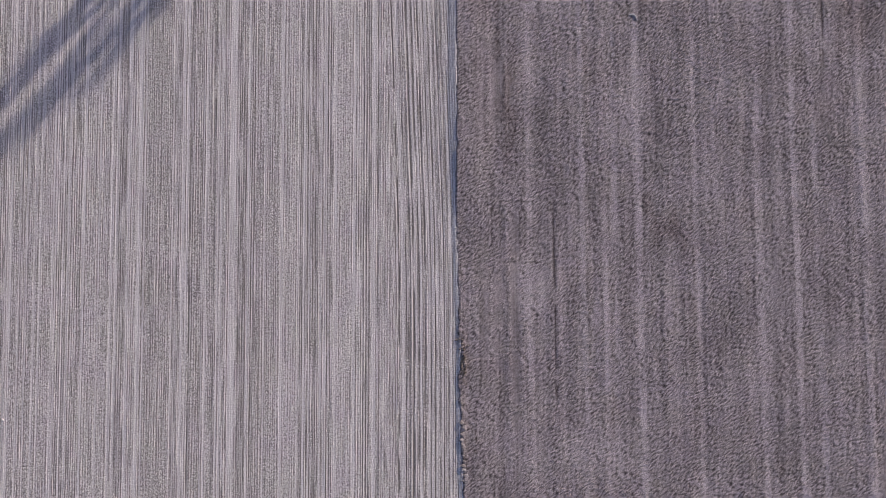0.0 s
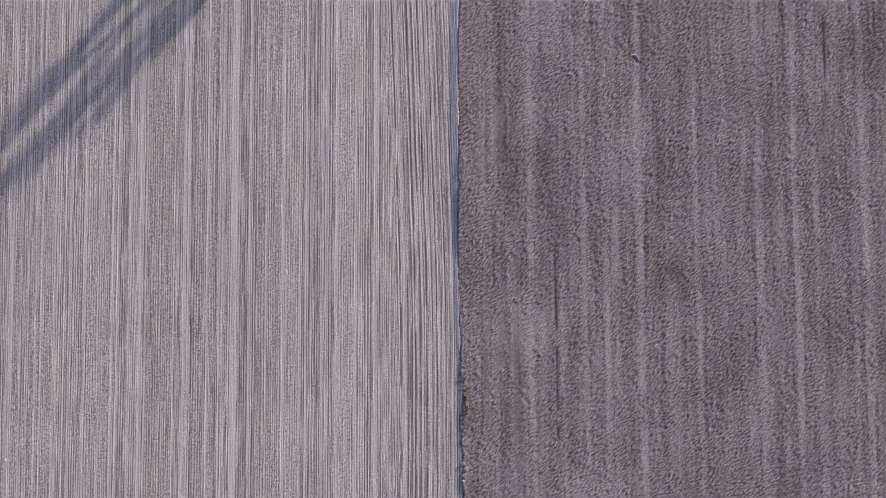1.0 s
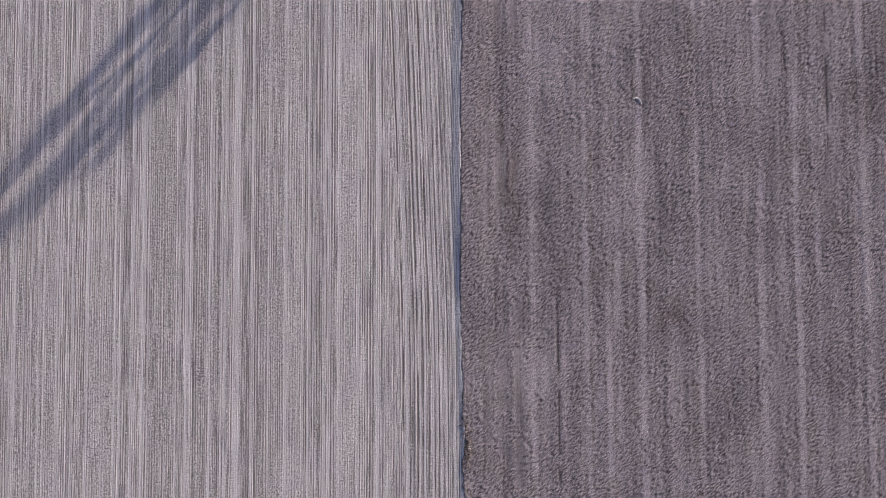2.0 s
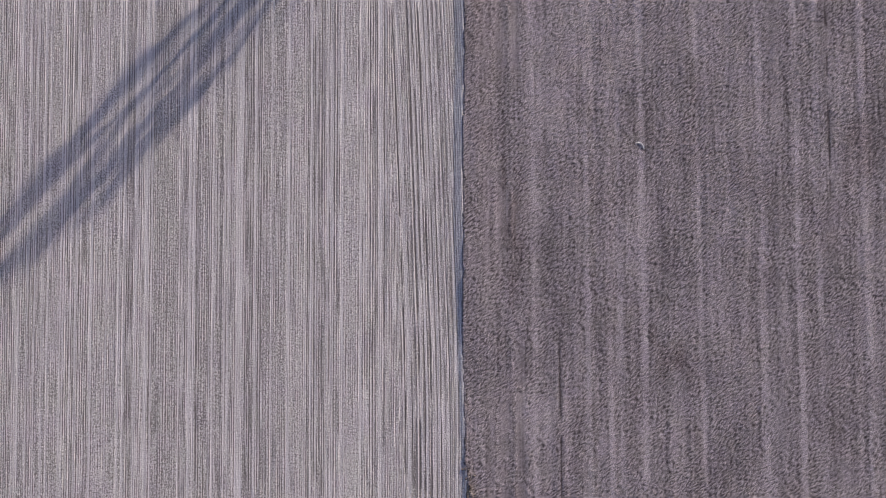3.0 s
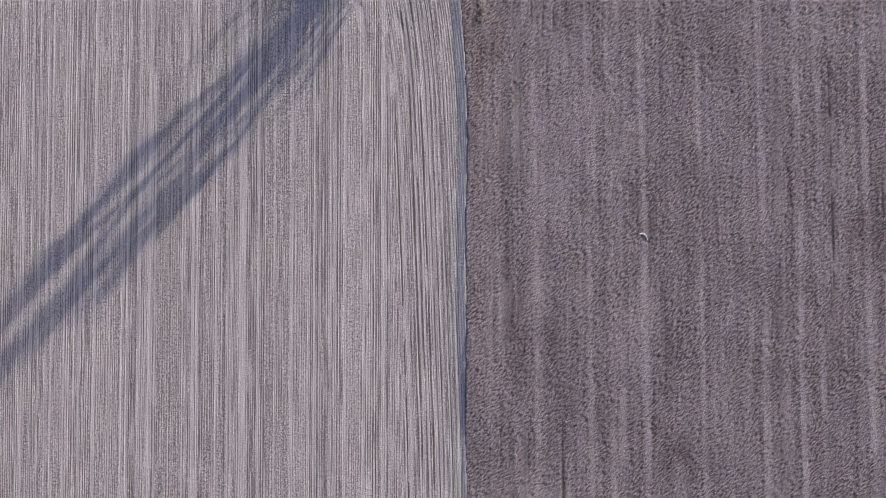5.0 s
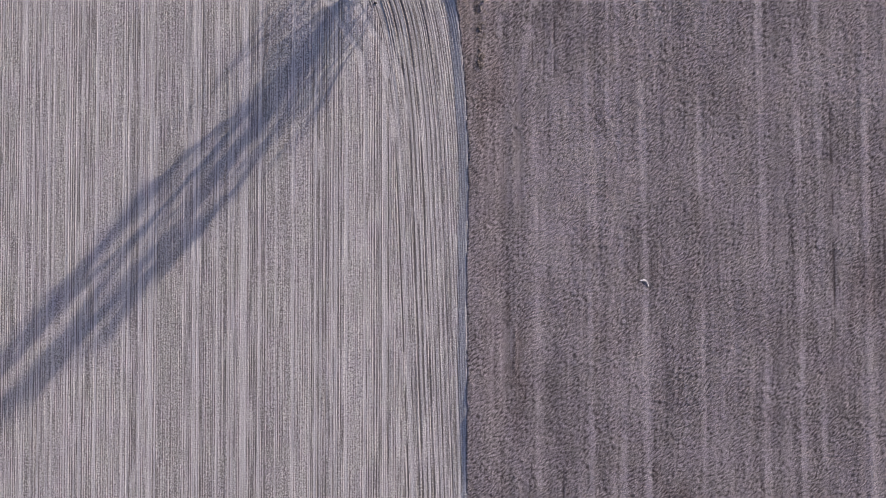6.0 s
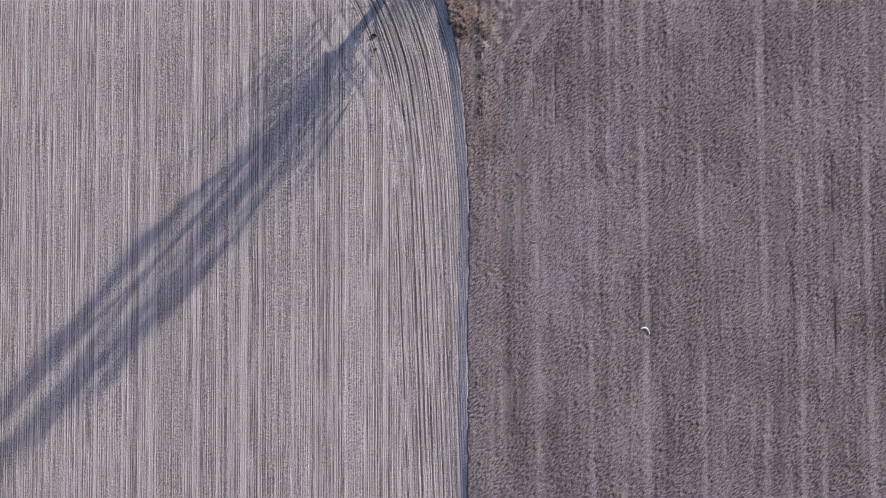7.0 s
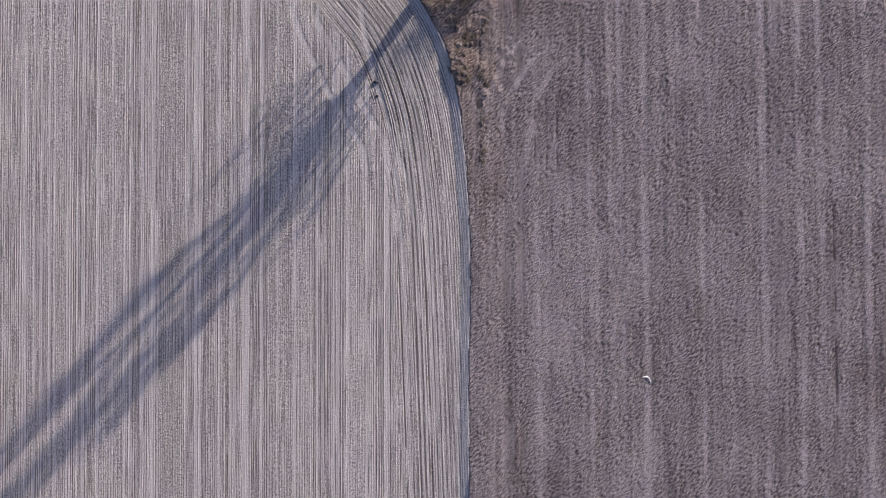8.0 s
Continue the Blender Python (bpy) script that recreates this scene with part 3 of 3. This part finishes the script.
# ---- weeds: bunches of thin dry stalks ----
def weed_mesh(seed, stalks, tall, spread):
    rng = np.random.default_rng(seed)
    v, f = [], []
    for _ in range(stalks):
        a, r = rng.uniform(0, 2 * math.pi), spread * rng.random() ** 0.5
        b = np.array([r * math.cos(a), r * math.sin(a), -0.03])
        tip = b * 1.6 + np.array([rng.normal(0, 0.06), rng.normal(0, 0.06), tall * rng.uniform(0.5, 1)])
        w = rng.uniform(0.006, 0.02)
        k = len(v)
        for i in range(3):
            t = 2 * math.pi * i / 3 + a
            v.append(b + w * np.array([math.cos(t), math.sin(t), 0]))
        v.append(tip)
        f += [(k, k + 1, k + 3), (k + 1, k + 2, k + 3), (k + 2, k, k + 3)]
    return raw_mesh("weed_clump", np.array(v), np.array(f), [WEED])


WEEDS = [weed_mesh(80 + k, 60, 0.12 + 0.04 * k, 0.18) for k in range(4)]
rng = random.Random(11)
for x, y in along(RUBBLE, 28, 0.26, 6) + along(RUBBLE_B, 15, 0.22, 7) + along(GASH, 22, 0.12, 8):
    ob = tagged(new("weed_clump", rng.choice(WEEDS)), "clump of dry brown weed stalks at the field corner", "weeds", "weeds at the field corner")
    ob.matrix_world = pose(x, y, ground_at(x, y), 0, 0, rng.uniform(0, 360)) @ Matrix.Diagonal((1, 1, rng.uniform(0.5, 1.1), 1))
for x, y in along([(0.93, -4.49), (1.0, -6.27), (1.07, -7.46)], 12, 0.08, 9):
    ob = tagged(new("weed_clump", rng.choice(WEEDS)), "clump of dry weed stalks on the lip between fields", "weeds", "weeds on the field lip")
    ob.matrix_world = pose(x, y, ground_at(x, y), 0, 0, rng.uniform(0, 360)) @ Matrix.Diagonal((0.7, 0.7, rng.uniform(0.4, 0.8), 1))

# ---- the bare tree beyond the corner: its shadow crosses the tilled field ----
BASE = (-1.7, 36.05)
ACROSS = Vector((-AY, AX, 0)).normalized()  # sideways to the sunlight
TOWARD = Vector((AX, AY, 0)).normalized()


def tube(points, radii, sides, out):
    v, f, row, along_ = out
    k0 = len(v)
    for k, (p, r) in enumerate(zip(points, radii)):
        d = (points[min(k + 1, len(points) - 1)] - points[max(k - 1, 0)]).normalized()
        s = d.orthogonal().normalized()
        t = d.cross(s)
        for i in range(sides):
            a = 2 * math.pi * i / sides
            v.append(p + (s * math.cos(a) + t * math.sin(a)) * r)
            row.append(i / sides)
            along_.append(p.z * 0.3)
    for k in range(len(points) - 1):
        for i in range(sides):
            a, b = k0 + k * sides + i, k0 + k * sides + (i + 1) % sides
            f.append((a, b, b + sides, a + sides))


def limb(spec, depth=0.0):
    """Points from (height, sideways) pairs, with a lean in depth that grows upwards, rounded between them."""
    low, high = spec[0][0], spec[-1][0]
    raw = [ACROSS * q + TOWARD * (depth * ((z - low) / (high - low)) ** 1.2) + Vector((0, 0, z)) for z, q in spec]
    pts = []
    for a, b in zip(raw, raw[1:]):
        for i in range(4):
            pts.append(a.lerp(b, i / 4))
    pts.append(raw[-1])
    for _ in range(2):
        pts = [pts[0]] + [(pts[i - 1] + pts[i] * 2 + pts[i + 1]) / 4 for i in range(1, len(pts) - 1)] + [pts[-1]]
    return pts


def corner_tree():
    rng = random.Random(4)
    root = tagged(new("tree"), "tall narrow leafless tree standing at the field corner", "tree")
    root.location = (*BASE, ground_at(*BASE))
    # points as (height, sideways); then lean in depth, radius at foot and tip, name, branches, their sideways reach, twigs on each stretch
    grown = [
        ([(-0.1, 0.05), (0.3, 0.05), (0.8, -0.07), (1.3, -0.2), (1.8, -0.3), (2.5, -0.32), (3.1, -0.38), (3.9, -0.48), (4.9, -0.45), (5.6, -0.38), (6.7, -0.5), (8.0, -0.42),
          (9.4, -0.38), (10.3, 0.05), (11.2, 0.22), (12.6, 0.3), (14.2, 0.45)], 0.0, 0.33, 0.02, "trunk", 20, 0.5, 4),
        ([(3.0, -0.4), (4.0, -1.3), (5.5, -2.3), (7.0, -2.95), (8.0, -2.9), (9.3, -2.45), (10.4, -2.0), (11.5, -1.75), (13.2, -1.1), (14.5, -0.6)], 0.5, 0.06, 0.012, "limb", 20, 0.5, 4),
        ([(2.8, -0.36), (3.6, -0.9), (4.6, -1.25), (5.6, -1.5), (6.8, -1.7), (8.0, -1.8), (9.6, -1.55), (11.2, -1.15), (13.0, -0.75)], -0.7, 0.05, 0.012, "limb", 14, 0.35, 3),
        ([(5.2, -0.44), (6.2, 0.2), (7.4, 0.7), (8.4, 0.88), (9.6, 0.86), (11.2, 0.88), (13.4, 0.92)], -0.5, 0.05, 0.012, "limb", 14, 0.3, 4),
        ([(1.4, -0.2), (1.8, 0.7), (2.3, 1.75), (3.4, 2.05), (4.8, 1.65)], 0.6, 0.026, 0.008, "limb", 7, 0.3, 2),
        ([(1.5, -0.24), (1.9, -1.3), (2.5, -2.4), (3.4, -2.8), (4.7, -2.7)], -0.5, 0.026, 0.008, "limb", 8, 0.3, 3),
    ]
    limbs = []
    for spec, depth, r0, r1, name, count, reach, thick in grown:
        stem = limb(spec, depth)
        limbs.append((stem, r0, r1, name, thick))
        for k in range(count):
            i = rng.randrange(len(stem) // 5, len(stem) - 2)
            p = stem[i]
            if p.z < 1.9:
                continue
            rise = rng.uniform(1.0, 2.6)
            side, back = rng.gauss(-0.45 if p.z < 6 and reach > 0.4 else 0, reach), rng.uniform(-1.1, 1.1)
            pts = [p, p + ACROSS * side * 0.5 + TOWARD * back * 0.35 + Vector((0, 0, rise * 0.25)), p + ACROSS * side * 0.9 + TOWARD * back * 0.75 + Vector((0, 0, rise * 0.6)),
                   p + ACROSS * side + TOWARD * back + Vector((0, 0, rise))]
            limbs.append((pts, min(rng.uniform(0.018, 0.032), r0 * 0.5), 0.005, "branch", 4))
    # the wide skirt of thin boughs low on the trunk
    stem = limbs[0][0]
    for k in range(24):
        p = min(stem, key=lambda v: abs(v.z - rng.uniform(1.6, 3.3)))
        side, rise = rng.gauss(-0.8, 0.7) if k > 7 else rng.uniform(0.1, 1.3), rng.uniform(0.9, 2.4)
        back = rng.uniform(-1.0, 1.0)
        pts = [p, p + ACROSS * side * 0.45 + TOWARD * back * 0.4 + Vector((0, 0, rise * 0.2)), p + ACROSS * side * 0.85 + TOWARD * back * 0.8 + Vector((0, 0, rise * 0.55)),
               p + ACROSS * side + TOWARD * back + Vector((0, 0, rise))]
        limbs.append((pts, rng.uniform(0.014, 0.026), 0.005, "branch", 4))
    twigs = ([], [], [], [])
    for pts, r0, r1, name, count in limbs:
        out = ([], [], [], [])
        n = len(pts)
        radii = [r0 + (r1 - r0) * (k / (n - 1)) ** (1.1 if name == "trunk" else 0.8) for k in range(n)]
        if name == "trunk":
            radii[0] *= 1.35
        tube(pts, radii, 10 if name == "trunk" else 6, out)
        ob = new(name, raw_mesh(name, np.array([tuple(p) for p in out[0]]), np.array(out[1]), [BARK], {"row": out[2], "along": out[3]}))
        ob.parent = root
        for k in range(1, n):
            z = pts[k].z
            if z < 2.2 or (z < 5.5 and rng.random() < 0.4):
                continue
            for _ in range(count):
                p = pts[k - 1].lerp(pts[k], rng.random())
                up = (pts[k] - pts[k - 1]).normalized()
                a = rng.uniform(0, 2 * math.pi)
                side = Vector((math.cos(a), math.sin(a), 0))
                d = (up * rng.uniform(0.9, 1.6) + side * rng.uniform(0.15, 0.6)).normalized()
                length = rng.uniform(0.6, 1.8) * (0.7 if z > 10.5 else 1)
                r = rng.uniform(0.010, 0.022)
                bend = Vector((0, 0, 0.25 * length))
                q = [p, p + d * length * 0.5 + bend * 0.1, p + d * length + bend * 0.5]
                tube(q, [r, r * 0.7, 0.004], 4, twigs)
                for _ in range(5):
                    f = rng.uniform(0.2, 0.95)
                    s = q[0].lerp(q[2], f)
                    e = (d + Vector((rng.gauss(0, 0.35), rng.gauss(0, 0.35), rng.gauss(0.2, 0.25)))).normalized() * rng.uniform(0.3, 0.9)
                    tube([s, s + e * 0.5, s + e], [r * 0.5, r * 0.35, 0.003], 3, twigs)
    quads = raw_mesh("twigs", np.array([tuple(p) for p in twigs[0]]), np.array(twigs[1]), [BARK], {"row": twigs[2], "along": twigs[3]})
    ob = new("twigs", quads)
    ob.parent = root
    return root


corner_tree()


def bare_shrub(x, y, tall, spread, stems, seed, label):
    rng = random.Random(seed)
    root = tagged(new("shrub"), label, "shrub")
    root.location = (x, y, ground_at(x, y) - 0.03)
    for _ in range(3 * stems):
        wood, fine = ([], [], [], []), ([], [], [], [])
        a, r = rng.uniform(0, 2 * math.pi), spread * rng.random()
        b = Vector((0.3 * r * math.cos(a), 0.3 * r * math.sin(a), 0))
        e = Vector((r * math.cos(a), r * math.sin(a), tall * rng.uniform(0.6, 1)))
        mid = b.lerp(e, 0.5) + Vector((rng.gauss(0, 0.08), rng.gauss(0, 0.08), 0.1))
        tube([b, mid, e], [0.02, 0.013, 0.004], 5, wood)
        for _ in range(7):
            p = b.lerp(mid, rng.uniform(0.6, 1)) if rng.random() < 0.4 else mid.lerp(e, rng.random())
            d = Vector((rng.gauss(0, 0.3), rng.gauss(0, 0.3), rng.uniform(0.1, 0.5)))
            tube([p, p + d * 0.5, p + d], [0.008, 0.006, 0.002], 4, fine)
        stem = None
        for name, out, parent in (("stem", wood, root), ("twigs", fine, None)):
            ob = new(name, raw_mesh(name, np.array([tuple(p) for p in out[0]]), np.array(out[1]), [BARK], {"row": out[2], "along": out[3]}))
            ob.parent = parent or stem
            stem = stem or ob


bare_shrub(-0.5, 35.7, 2.2, 1.2, 9, 31, "leafless shrub at the foot of the tree")
bare_shrub(0.5, 35.5, 1.9, 1.1, 9, 33, "low leafless shrub at the field corner")
bare_shrub(1.5, 35.9, 2.4, 1.2, 7, 32, "sparse leafless shrub at the field corner")
